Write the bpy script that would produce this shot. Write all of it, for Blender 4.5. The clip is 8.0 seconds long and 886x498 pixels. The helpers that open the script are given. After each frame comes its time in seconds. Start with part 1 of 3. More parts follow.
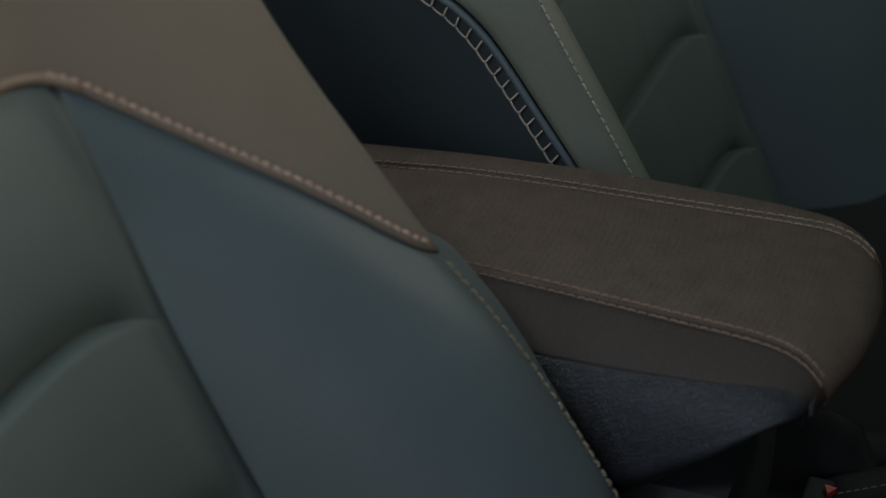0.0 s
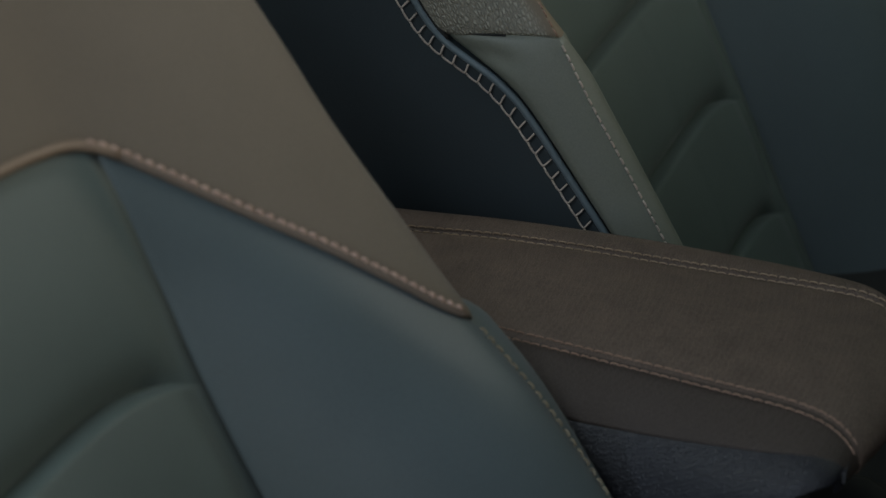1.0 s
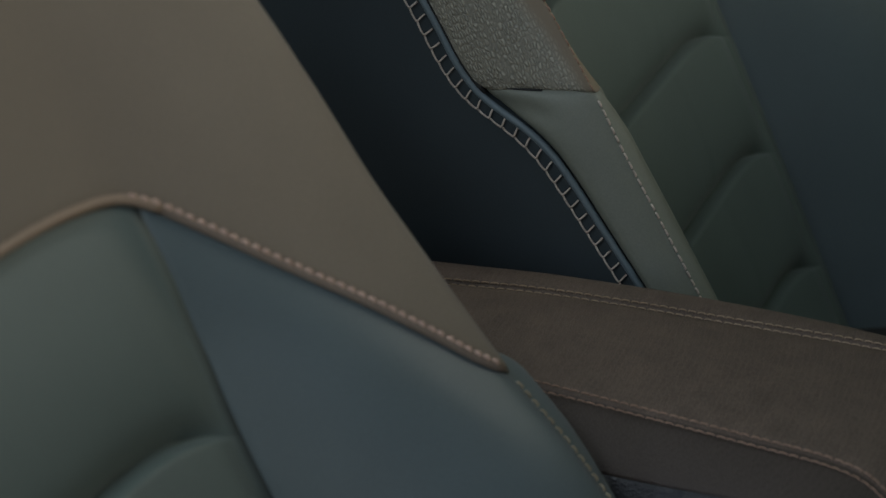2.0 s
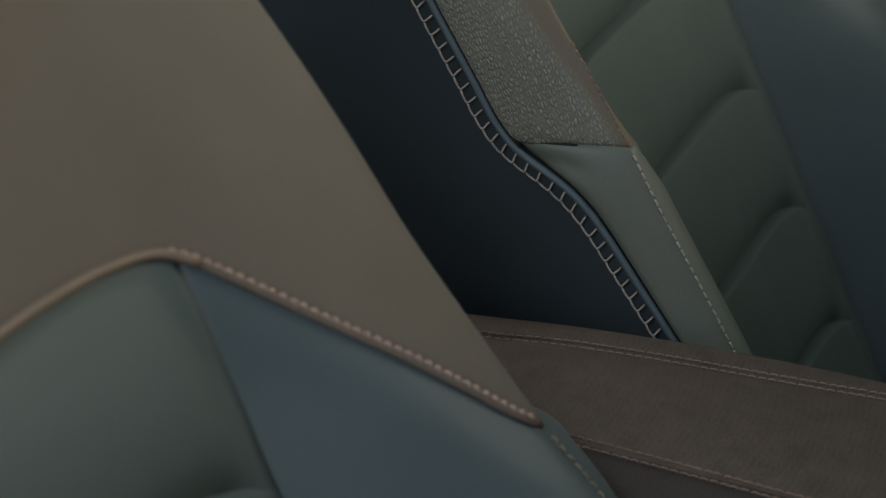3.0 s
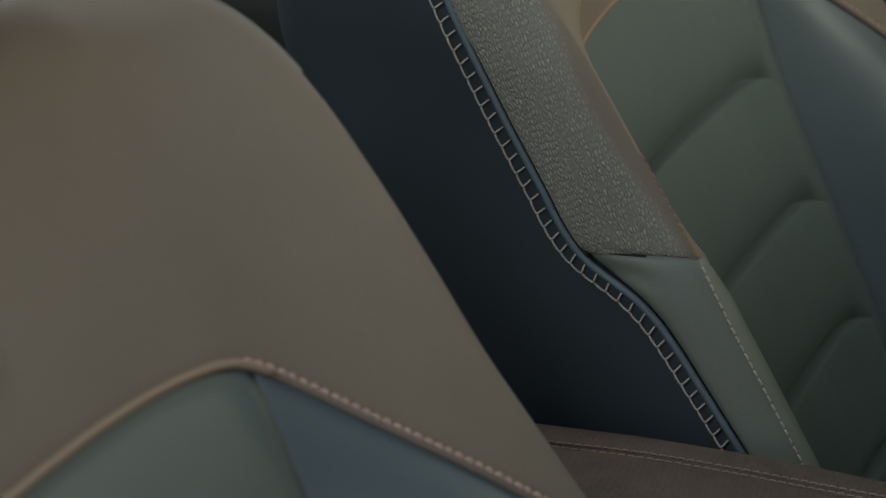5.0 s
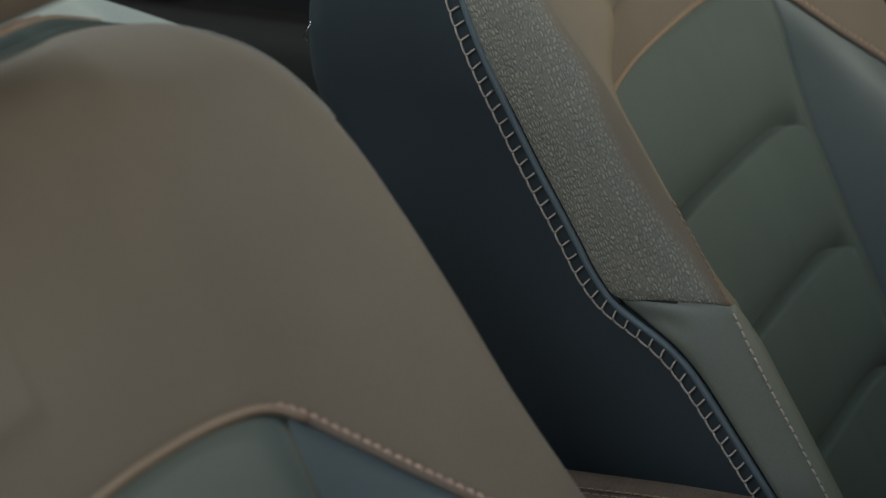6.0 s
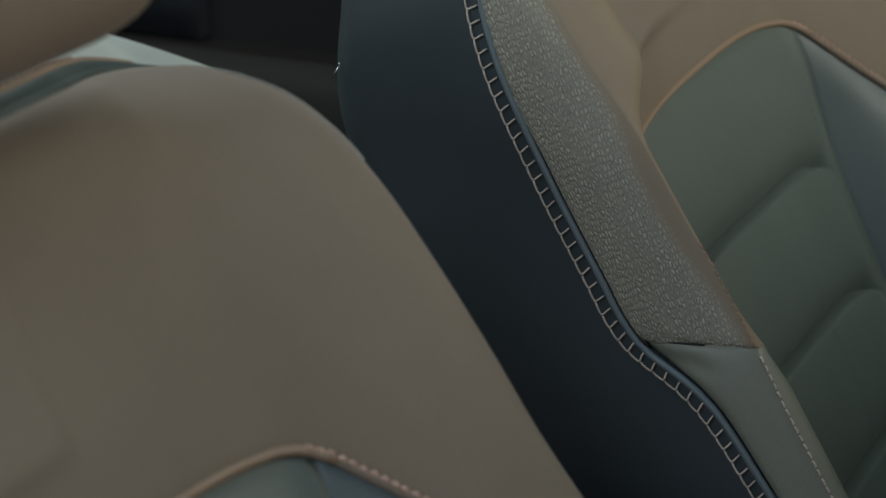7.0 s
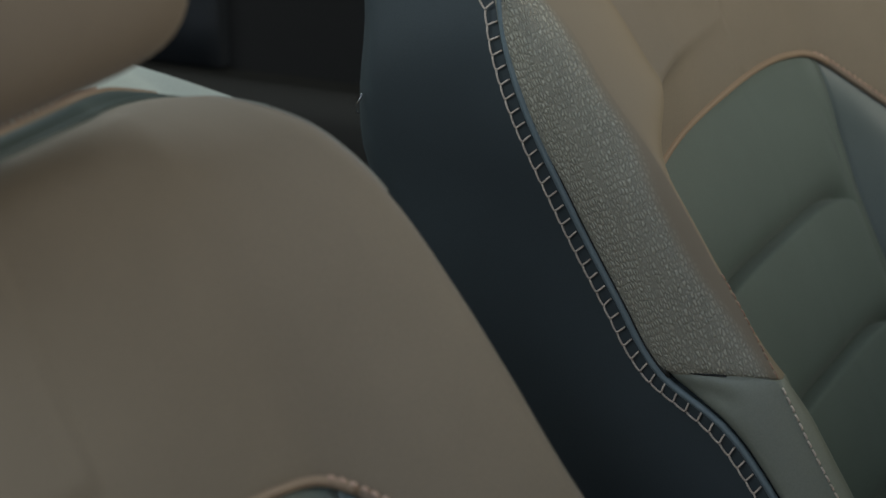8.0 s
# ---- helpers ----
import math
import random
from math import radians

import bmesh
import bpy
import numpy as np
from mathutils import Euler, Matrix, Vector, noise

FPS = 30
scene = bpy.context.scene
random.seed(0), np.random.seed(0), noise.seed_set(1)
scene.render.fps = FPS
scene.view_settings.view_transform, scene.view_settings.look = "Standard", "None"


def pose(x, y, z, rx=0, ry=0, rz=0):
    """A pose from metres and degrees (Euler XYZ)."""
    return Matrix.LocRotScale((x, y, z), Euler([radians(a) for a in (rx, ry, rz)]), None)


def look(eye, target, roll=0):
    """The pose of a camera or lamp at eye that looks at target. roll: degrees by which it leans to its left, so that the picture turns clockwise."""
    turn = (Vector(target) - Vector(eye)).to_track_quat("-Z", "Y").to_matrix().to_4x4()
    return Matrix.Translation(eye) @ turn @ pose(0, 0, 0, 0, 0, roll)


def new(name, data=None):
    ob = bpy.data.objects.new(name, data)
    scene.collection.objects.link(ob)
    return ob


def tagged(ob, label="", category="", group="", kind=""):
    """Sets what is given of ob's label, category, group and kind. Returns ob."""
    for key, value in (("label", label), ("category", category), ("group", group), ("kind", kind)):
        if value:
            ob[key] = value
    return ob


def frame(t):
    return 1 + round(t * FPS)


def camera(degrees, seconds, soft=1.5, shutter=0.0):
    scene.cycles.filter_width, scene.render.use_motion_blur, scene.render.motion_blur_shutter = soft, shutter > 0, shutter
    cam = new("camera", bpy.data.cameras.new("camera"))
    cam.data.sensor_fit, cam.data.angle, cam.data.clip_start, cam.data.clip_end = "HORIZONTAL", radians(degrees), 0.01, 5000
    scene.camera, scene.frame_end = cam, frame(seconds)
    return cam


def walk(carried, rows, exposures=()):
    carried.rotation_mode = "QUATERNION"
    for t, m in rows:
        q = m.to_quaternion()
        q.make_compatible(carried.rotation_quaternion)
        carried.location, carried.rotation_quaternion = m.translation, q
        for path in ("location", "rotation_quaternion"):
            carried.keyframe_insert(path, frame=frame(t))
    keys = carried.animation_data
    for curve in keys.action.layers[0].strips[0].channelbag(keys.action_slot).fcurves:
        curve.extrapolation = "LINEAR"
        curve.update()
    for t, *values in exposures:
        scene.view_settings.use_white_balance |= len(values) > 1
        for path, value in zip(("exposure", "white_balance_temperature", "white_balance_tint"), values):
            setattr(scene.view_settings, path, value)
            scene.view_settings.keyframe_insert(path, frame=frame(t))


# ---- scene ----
cam = camera(25.26, 8.0)
cam.data.dof.use_dof = True
cam.data.dof.focus_distance = 1.13
cam.data.dof.aperture_fstop = 8.5
ROWS = [
    (0.0, 0.3949, -0.8590, 1.0707, 58.189, -0.000, 19.619),
    (0.5, 0.3945, -0.8607, 1.0733, 59.042, 0.106, 20.030),
    (1.0, 0.3935, -0.8632, 1.0770, 59.882, 0.193, 20.462),
    (1.5, 0.3926, -0.8653, 1.0795, 60.585, 0.266, 20.921),
    (3.0, 0.3897, -0.8712, 1.0884, 62.609, 0.425, 22.302),
    (3.5, 0.3893, -0.8728, 1.0906, 63.263, 0.493, 22.739),
    (4.0, 0.3884, -0.8743, 1.0925, 64.026, 0.538, 23.197),
    (4.5, 0.3871, -0.8762, 1.0953, 64.777, 0.592, 23.648),
    (6.0, 0.3852, -0.8803, 1.0990, 66.785, 0.808, 24.906),
    (6.5, 0.3850, -0.8817, 1.0999, 67.360, 0.856, 25.293),
    (7.0, 0.3832, -0.8824, 1.1010, 67.925, 0.832, 25.605),
    (7.5, 0.3820, -0.8829, 1.1024, 68.371, 0.826, 25.904),
    (8.0, 0.3810, -0.8833, 1.1025, 68.738, 0.876, 26.133),
]
walk(cam, [(t, pose(x, y, z, rx, ry, rz)) for t, x, y, z, rx, ry, rz in ROWS],
     exposures=[(0.0, 0.05), (4.0, 0.24), (8.0, 0.32)])

# ---- light ----
world = bpy.data.worlds.new("sky")
scene.world = world
world.use_nodes = True
_sky = world.node_tree.nodes.new("ShaderNodeTexSky")
_sky.sky_type = "NISHITA"
_sky.sun_disc = False
_sky.sun_elevation = radians(40)
_sky.sun_rotation = radians(150)
world.node_tree.links.new(_sky.outputs[0], world.node_tree.nodes["Background"].inputs[0])
world.node_tree.nodes["Background"].inputs[1].default_value = 0.058


def area_lamp(name, eye, target, sx, sy, watts, colour):
    data = bpy.data.lights.new(name, "AREA")
    data.shape, data.size, data.size_y = "RECTANGLE", sx, sy
    data.energy, data.color = watts, colour
    ob = new(name, data)
    ob.matrix_world = look(eye, target)
    return ob


area_lamp("windscreen_daylight", (1.00, 0.70, 1.09), (0.0, 0.36, 0.86), 0.42, 0.36, 12.8, (1.0, 0.938, 0.815))
area_lamp("far_side_daylight", (0.62, 0.74, 1.24), (0.0, 0.0, 0.86), 0.45, 0.24, 1.55, (0.86, 1.0, 0.82))
# Unseen lamp in the roof, added to brighten the seat tops.
area_lamp("rear_roof_fill", (-0.85, 0.10, 1.39), (-0.60, 0.0, 0.5), 0.55, 0.8, 4.2, (0.88, 0.97, 0.93))
area_lamp("side_daylight", (0.03, -1.20, 0.78), (0.02, 0.0, 0.68), 0.20, 0.16, 1.2, (0.58, 0.74, 1.0))
# Unseen fill lamp added to brighten the edge strip and bolster.
area_lamp("near_side_fill", (0.0, -0.80, 1.34), (0.02, -0.05, 0.65), 0.30, 0.18, 2.8, (0.74, 0.88, 1.0))
area_lamp("rear_side_daylight", (-0.55, -1.15, 1.22), (-0.12, -0.10, 0.88), 0.5, 0.25, 2.4, (0.80, 0.95, 1.0))


# ---- materials ----
def leather(name, colour, rough=0.5, grain=0.0, cell=0.003, fine=0.15, sheen=0.0, spec=0.4, vary=0.12, stretch=1.0, sheen_tint=(1, 1, 1, 1), smooth_over=None, blotch=14):
    """Upholstery: a base colour with soft blotches, pebbled cells of the given size and a fine nap."""
    m = bpy.data.materials.new(name)
    m.use_nodes = True
    nt = m.node_tree
    b = nt.nodes["Principled BSDF"]
    co = nt.nodes.new("ShaderNodeTexCoord")
    b.inputs["Roughness"].default_value = rough
    b.inputs["Specular IOR Level"].default_value = spec
    b.inputs["Sheen Weight"].default_value = sheen
    b.inputs["Sheen Roughness"].default_value = 0.45
    b.inputs["Sheen Tint"].default_value = sheen_tint
    big = nt.nodes.new("ShaderNodeTexNoise")
    big.inputs["Scale"].default_value = blotch
    big.inputs["Detail"].default_value = 5
    tiny = nt.nodes.new("ShaderNodeTexNoise")
    tiny.inputs["Scale"].default_value = 900
    tiny.inputs["Detail"].default_value = 3
    for n in (big, tiny):
        nt.links.new(co.outputs["Object"], n.inputs["Vector"])
    add = nt.nodes.new("ShaderNodeMath")
    add.operation = "ADD"
    nt.links.new(big.outputs[0], add.inputs[0])
    nt.links.new(tiny.outputs[0], add.inputs[1])
    ramp = nt.nodes.new("ShaderNodeMapRange")
    ramp.inputs[1].default_value, ramp.inputs[2].default_value = 0.6, 1.4
    ramp.inputs[3].default_value, ramp.inputs[4].default_value = 1 - vary, 1 + vary
    nt.links.new(add.outputs[0], ramp.inputs[0])
    mul = nt.nodes.new("ShaderNodeVectorMath")
    mul.operation = "SCALE"
    mul.inputs[0].default_value = colour
    nt.links.new(ramp.outputs[0], mul.inputs["Scale"])
    nt.links.new(mul.outputs[0], b.inputs["Base Color"])
    height = tiny.outputs[0]
    bump2 = nt.nodes.new("ShaderNodeBump")
    bump2.inputs["Strength"].default_value = fine
    bump2.inputs["Distance"].default_value = 0.0004
    nt.links.new(height, bump2.inputs["Height"])
    last = bump2
    if grain > 0:
        warp = nt.nodes.new("ShaderNodeTexNoise")
        warp.inputs["Scale"].default_value = 0.6 / cell
        nt.links.new(co.outputs["Object"], warp.inputs["Vector"])
        mix = nt.nodes.new("ShaderNodeVectorMath")
        mix.operation = "MULTIPLY_ADD"
        mix.inputs[1].default_value = (cell * 0.3,) * 3
        nt.links.new(warp.outputs[1], mix.inputs[0])
        lean = nt.nodes.new("ShaderNodeMapping")
        lean.inputs["Rotation"].default_value = (0, radians(25), 0)
        thin = nt.nodes.new("ShaderNodeMapping")
        thin.inputs["Scale"].default_value = (1.1, 1.1, stretch)
        nt.links.new(co.outputs["Object"], lean.inputs["Vector"])
        nt.links.new(lean.outputs[0], thin.inputs["Vector"])
        nt.links.new(thin.outputs[0], mix.inputs[2])
        vor = nt.nodes.new("ShaderNodeTexVoronoi")
        vor.feature = "DISTANCE_TO_EDGE"
        vor.inputs["Scale"].default_value = 1 / cell
        vor.inputs["Randomness"].default_value = 0.7
        nt.links.new(mix.outputs[0], vor.inputs["Vector"])
        sm = nt.nodes.new("ShaderNodeMapRange")
        sm.interpolation_type = "SMOOTHSTEP"
        sm.inputs[1].default_value, sm.inputs[2].default_value = 0.0, 0.42
        nt.links.new(vor.outputs["Distance"], sm.inputs[0])
        bump1 = nt.nodes.new("ShaderNodeBump")
        bump1.inputs["Strength"].default_value = grain
        bump1.inputs["Distance"].default_value = cell * 0.42
        nt.links.new(sm.outputs[0], bump1.inputs["Height"])
        nt.links.new(bump2.outputs[0], bump1.inputs["Normal"])
        # cell gaps darker: grain tone, deepened as painted shade where relief is weak
        crev_shade = nt.nodes.new("ShaderNodeMapRange")
        crev_shade.inputs[1].default_value, crev_shade.inputs[2].default_value = 0.0, 0.34
        crev_shade.inputs[3].default_value, crev_shade.inputs[4].default_value = 1 - 0.45 * grain, 1.06
        nt.links.new(vor.outputs["Distance"], crev_shade.inputs[0])
        deep = nt.nodes.new("ShaderNodeMath")
        deep.operation = "MULTIPLY"
        nt.links.new(ramp.outputs[0], deep.inputs[0])
        nt.links.new(crev_shade.outputs[0], deep.inputs[1])
        nt.links.new(deep.outputs[0], mul.inputs["Scale"])
        last = bump1
        if smooth_over:
            # the pebbles run out towards the crest, into a smooth cover of another colour
            fade = nt.nodes.new("ShaderNodeAttribute")
            fade.attribute_name = "pebble"
            rise = nt.nodes.new("ShaderNodeMath")
            rise.operation = "MULTIPLY"
            rise.inputs[1].default_value = grain
            nt.links.new(fade.outputs["Fac"], rise.inputs[0])
            nt.links.new(rise.outputs[0], bump1.inputs["Strength"])
            base = nt.nodes.new("ShaderNodeMix")
            base.data_type = "RGBA"
            nt.links.new(fade.outputs["Fac"], base.inputs[0])
            nt.links.new(mul.outputs[0], [i for i in base.inputs if i.name == "B" and i.type == "RGBA"][0])
            [i for i in base.inputs if i.name == "A" and i.type == "RGBA"][0].default_value = (*smooth_over, 1)
            nt.links.new([o for o in base.outputs if o.type == "RGBA"][0], b.inputs["Base Color"])
    nt.links.new(last.outputs[0], b.inputs["Normal"])
    return m


def plain(name, colour, rough=0.5, metal=0.0, spec=0.5, vary=0.08, scale=60):
    m = bpy.data.materials.new(name)
    m.use_nodes = True
    nt = m.node_tree
    b = nt.nodes["Principled BSDF"]
    b.inputs["Roughness"].default_value = rough
    b.inputs["Metallic"].default_value = metal
    b.inputs["Specular IOR Level"].default_value = spec
    co = nt.nodes.new("ShaderNodeTexCoord")
    n = nt.nodes.new("ShaderNodeTexNoise")
    n.inputs["Scale"].default_value = scale
    n.inputs["Detail"].default_value = 6
    nt.links.new(co.outputs["Object"], n.inputs["Vector"])
    r = nt.nodes.new("ShaderNodeMapRange")
    r.inputs[1].default_value, r.inputs[2].default_value = 0.3, 0.7
    r.inputs[3].default_value, r.inputs[4].default_value = 1 - vary, 1 + vary
    nt.links.new(n.outputs[0], r.inputs[0])
    mul = nt.nodes.new("ShaderNodeVectorMath")
    mul.operation = "SCALE"
    mul.inputs[0].default_value = colour
    nt.links.new(r.outputs[0], mul.inputs["Scale"])
    nt.links.new(mul.outputs[0], b.inputs["Base Color"])
    return m


M_UPPER = leather("taupe_suede", (0.206, 0.166, 0.120), rough=0.75, fine=0.25, sheen=0.15)
M_HEADREST = leather("brown_headrest_suede", (0.184, 0.140, 0.098), rough=0.8, fine=0.25, sheen=0.05)
M_GREEN = leather("grey_green_leather", (0.112, 0.142, 0.126), rough=0.55, fine=0.2, sheen=0.1)
# The grey-green leather again, tinted blue to stand in for side daylight.
M_BLUE_LIT = leather("blue_lit_leather", (0.118, 0.147, 0.147), rough=0.46, fine=0.2, sheen=0.1)
# Pebbled and edge leather brightened, standing in for side light that misses them.
M_GRAIN = leather("pebbled_leather", (0.47, 0.440, 0.352), rough=0.78, spec=0.28, grain=1.0, cell=0.0019, stretch=0.46, smooth_over=(0.262, 0.211, 0.149))
M_LIT_GREEN = leather("lit_green_leather", (0.226, 0.236, 0.192), rough=0.5, fine=0.2)
M_SIDE = leather("navy_side_leather", (0.052, 0.065, 0.071), rough=0.5, fine=0.2, spec=0.3)
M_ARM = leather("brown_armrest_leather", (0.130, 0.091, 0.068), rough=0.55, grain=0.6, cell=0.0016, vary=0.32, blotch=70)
# Same brown leather in two darker tones: side shade and blue sheen painted in.
M_ARM_SHADE = leather("shaded_armrest_leather", (0.023, 0.023, 0.027), rough=0.42, grain=0.45, cell=0.0019, spec=0.4)
M_ARM_HALFSHADE = leather("half_shaded_armrest_leather", (0.066, 0.050, 0.041), rough=0.6, grain=0.5, cell=0.0016, spec=0.3)
M_PIPE = leather("blue_black_piping", (0.165, 0.210, 0.228), rough=0.36, spec=0.5)
M_TAN = leather("tan_piping", (0.315, 0.225, 0.155), rough=0.6)
M_PINKTHREAD = plain("pinkish_thread", (0.54, 0.37, 0.28), rough=0.85, spec=0.15, scale=900, vary=0.2)
M_THREAD = plain("cream_thread", (0.60, 0.50, 0.42), rough=0.7, scale=900, vary=0.2)
M_DIMTHREAD = plain("ochre_thread", (0.34, 0.28, 0.19), rough=0.9, spec=0.1, scale=900, vary=0.2)
M_TANTHREAD = plain("tan_thread", (0.34, 0.22, 0.16), rough=0.85, spec=0.15, scale=900, vary=0.2)
M_BLACK = plain("black_plastic", (0.040, 0.040, 0.040), rough=0.7)
M_CARPET = plain("dark_carpet", (0.024, 0.024, 0.023), rough=0.95, vary=0.3, scale=400)
M_LINING = plain("dark_headliner", (0.02, 0.02, 0.021), rough=0.9, vary=0.15, scale=200)
M_CHROME = plain("bright_metal", (0.8, 0.8, 0.8), rough=0.15, metal=1.0, vary=0.02)
M_RED = plain("red_button_plastic", (0.55, 0.02, 0.02), rough=0.35)
# Darker than such leather is: the shade of the rear is in the colour.
M_SHADE_BROWN = leather("shade_brown_leather", (0.010, 0.0095, 0.0075), rough=0.7)
# Black used where footwell and seam grooves are shaded; the shade is in the colour.
M_SHADE_LEATHER = leather("shade_black_leather", (0.022, 0.022, 0.021), rough=0.7)
# Grey-green leather made pale, so the sunlight on the top is in its colour.
M_LIT_TOP = leather("lit_top_leather", (0.54, 0.60, 0.55), rough=0.5)
M_RIM_LIGHT = leather("rim_light_leather", (0.30, 0.29, 0.25), rough=0.5)
M_BAND = leather("dark_band_leather", (0.075, 0.098, 0.090), rough=0.5)
# Pillar and lining set below a trim's own tone, with the shade painted in.
M_SHADE_NAVY = plain("shade_navy_trim", (0.007, 0.010, 0.014), rough=0.8)
M_SHADE_BLACK = plain("shade_black_lining", (0.0038, 0.0037, 0.0038), rough=0.9)
M_ARMTHREAD = plain("cream_tan_thread", (0.34, 0.25, 0.17), rough=0.85, spec=0.15, scale=900, vary=0.2)
M_WELT = leather("taupe_welt", (0.245, 0.185, 0.138), rough=0.6)


# ---- mesh helpers ----
def link_mesh(name, verts, faces, material, parent=None, label="", smooth=True):
    me = bpy.data.meshes.new(name)
    me.from_pydata([tuple(v) for v in verts], [], faces)
    bm = bmesh.new()
    bm.from_mesh(me)
    bmesh.ops.recalc_face_normals(bm, faces=bm.faces)
    bm.to_mesh(me)
    bm.free()
    for p in me.polygons:
        p.use_smooth = smooth
    me.materials.append(material)
    ob = new(name, me)
    if parent:
        ob.parent = parent
    if label:
        tagged(ob, label)
    return ob


def slab(name, fn, nu, nv, thick, back, material, parent, label="", pebble=None):
    """A cushioned panel: its face is fn(u, v) for u, v in 0..1, its rear lies thick behind it along the vector back."""
    back = Vector(back).normalized() * thick
    front = [Vector(fn(i / nu, j / nv)) for j in range(nv + 1) for i in range(nu + 1)]
    verts = front + [p + back for p in front]
    w, n = nu + 1, len(front)
    faces = []
    for j in range(nv):
        for i in range(nu):
            a = j * w + i
            faces.append((a, a + 1, a + w + 1, a + w))
            faces.append((n + a, n + a + w, n + a + w + 1, n + a + 1))
    for i in range(nu):
        faces.append((i, n + i, n + i + 1, i + 1))
        a = nv * w + i
        faces.append((a, a + 1, n + a + 1, n + a))
    for j in range(nv):
        a = j * w
        faces.append((a, a + w, n + a + w, n + a))
        a = j * w + nu
        faces.append((a, n + a, n + a + w, a + w))
    ob = link_mesh(name, verts, faces, material, parent, label)
    if pebble:
        amount = ob.data.attributes.new("pebble", "FLOAT", "POINT")
        for k, v in enumerate(amount.data):
            v.value = pebble((k % n) % w / nu, (k % n) // w / nv)
    for p in list(ob.data.polygons)[2 * nu * nv:]:
        p.use_smooth = False
    return ob


def sweep(points, radius, sides=8, closed_ends=True, squash=1.0, side=None):
    """Verts and faces of a round cord along points. squash flattens it along the vector side."""
    verts, faces = [], []
    pts = [Vector(p) for p in points]
    up = Vector(side) if side else Vector((0.3, 0.2, 0.9))
    for k, p in enumerate(pts):
        d = (pts[min(k + 1, len(pts) - 1)] - pts[max(k - 1, 0)]).normalized()
        a = (up - d * up.dot(d)).normalized()
        b = d.cross(a)
        for i in range(sides):
            w = 2 * math.pi * i / sides
            verts.append(p + a * (math.cos(w) * radius * squash) + b * (math.sin(w) * radius))
    for k in range(len(pts) - 1):
        for i in range(sides):
            j = (i + 1) % sides
            faces.append((k * sides + i, k * sides + j, (k + 1) * sides + j, (k + 1) * sides + i))
    if closed_ends:
        faces.append(tuple(range(sides)))
        faces.append(tuple(range((len(pts) - 1) * sides, len(pts) * sides)))
    return verts, faces


def cord(name, points, radius, material, parent, label="", sides=8):
    v, f = sweep(points, radius, sides)
    return link_mesh(name, v, f, material, parent, label)


def resample(points, step):
    pts = [Vector(p) for p in points]
    out, left = [pts[0]], step
    for a, b in zip(pts, pts[1:]):
        d, seg = 0.0, (b - a).length
        while seg - d >= left:
            d += left
            out.append(a.lerp(b, d / seg))
            left = step
        left -= seg - d
    return out


def stitch_row(name, points, pitch, fill, radius, out, material, parent, label="", slant=0.0):
    """A row of single thread stitches along points; each dives into the cover at both ends. out: the way out of the cover."""
    verts, faces = [], []
    out = Vector(out).normalized()
    pts = resample(points, pitch)
    for a, b in zip(pts, pts[1:]):
        d = (b - a)
        sidew = d.cross(out).normalized() * slant * pitch
        p, q = a - sidew, a + d * fill + sidew
        jit = random.uniform(-0.06, 0.06) * pitch
        p, q = p + d.normalized() * jit, q + d.normalized() * jit
        line = [p - out * radius * 0.9, p.lerp(q, 0.2) + out * radius * 0.45, p.lerp(q, 0.5) + out * radius * 0.65,
                p.lerp(q, 0.8) + out * radius * 0.45, q - out * radius * 0.9]
        v, f = sweep(line, radius, 6, side=out)
        n = len(verts)
        verts += v
        faces += [tuple(i + n for i in g) for g in f]
    return link_mesh(name, verts, faces, material, parent, label)


def smooth_of(table):
    """A smooth curve through a few knots (monotone in x)."""
    xs, ys = np.array([a for a, _ in table], float), np.array([b for _, b in table], float)
    slope = np.gradient(ys, xs)

    def f(x):
        x = min(max(x, xs[0]), xs[-1])
        i = int(min(max(np.searchsorted(xs, x) - 1, 0), len(xs) - 2))
        h = xs[i + 1] - xs[i]
        t = (x - xs[i]) / h
        return float((2 * t**3 - 3 * t**2 + 1) * ys[i] + (t**3 - 2 * t**2 + t) * h * slope[i] + (3 * t**2 - 2 * t**3) * ys[i + 1] + (t**3 - t**2) * h * slope[i + 1])
    return f


def ease(x):
    x = min(max(x, 0.0), 1.0)
    return x * x * (3 - 2 * x)


# ---- the seat's shape: y across, s up along the reclined back, n out of its face ----
RECLINE = radians(25)
S_UP = Vector((-math.sin(RECLINE), 0, math.cos(RECLINE)))
N_OUT = Vector((math.cos(RECLINE), 0, math.sin(RECLINE)))
BASE_Z = 0.70
CREST_Y = {1: 0.236, -1: 0.250}
TIP_S = {1: -0.158, -1: -0.111}
FOLD = {1: 0.129, -1: 0.200}
S_LOW = -0.50
S_TOP = {1: 0.171, -1: 0.205}
crest_n = {
    1: smooth_of([(-0.50, 0.115), (-0.304, 0.108), (-0.257, 0.101), (-0.208, 0.0905), (-0.15, 0.072), (-0.097, 0.0595), (-0.053, 0.0500), (0.0, 0.0422), (0.047, 0.0338), (0.091, 0.023), (0.111, 0.015), (0.126, 0.005), (0.14, -0.008), (0.158, -0.028), (0.19, -0.06)]),
    -1: smooth_of([(-0.50, 0.090), (-0.245, 0.0735), (-0.196, 0.069), (-0.15, 0.0645), (-0.111, 0.0620), (-0.087, 0.0596), (-0.06, 0.0568), (-0.031, 0.0529), (0.0, 0.0492), (0.030, 0.0450), (0.08, 0.0330), (0.12, 0.026), (0.15, 0.016), (0.19, -0.006)]),
}
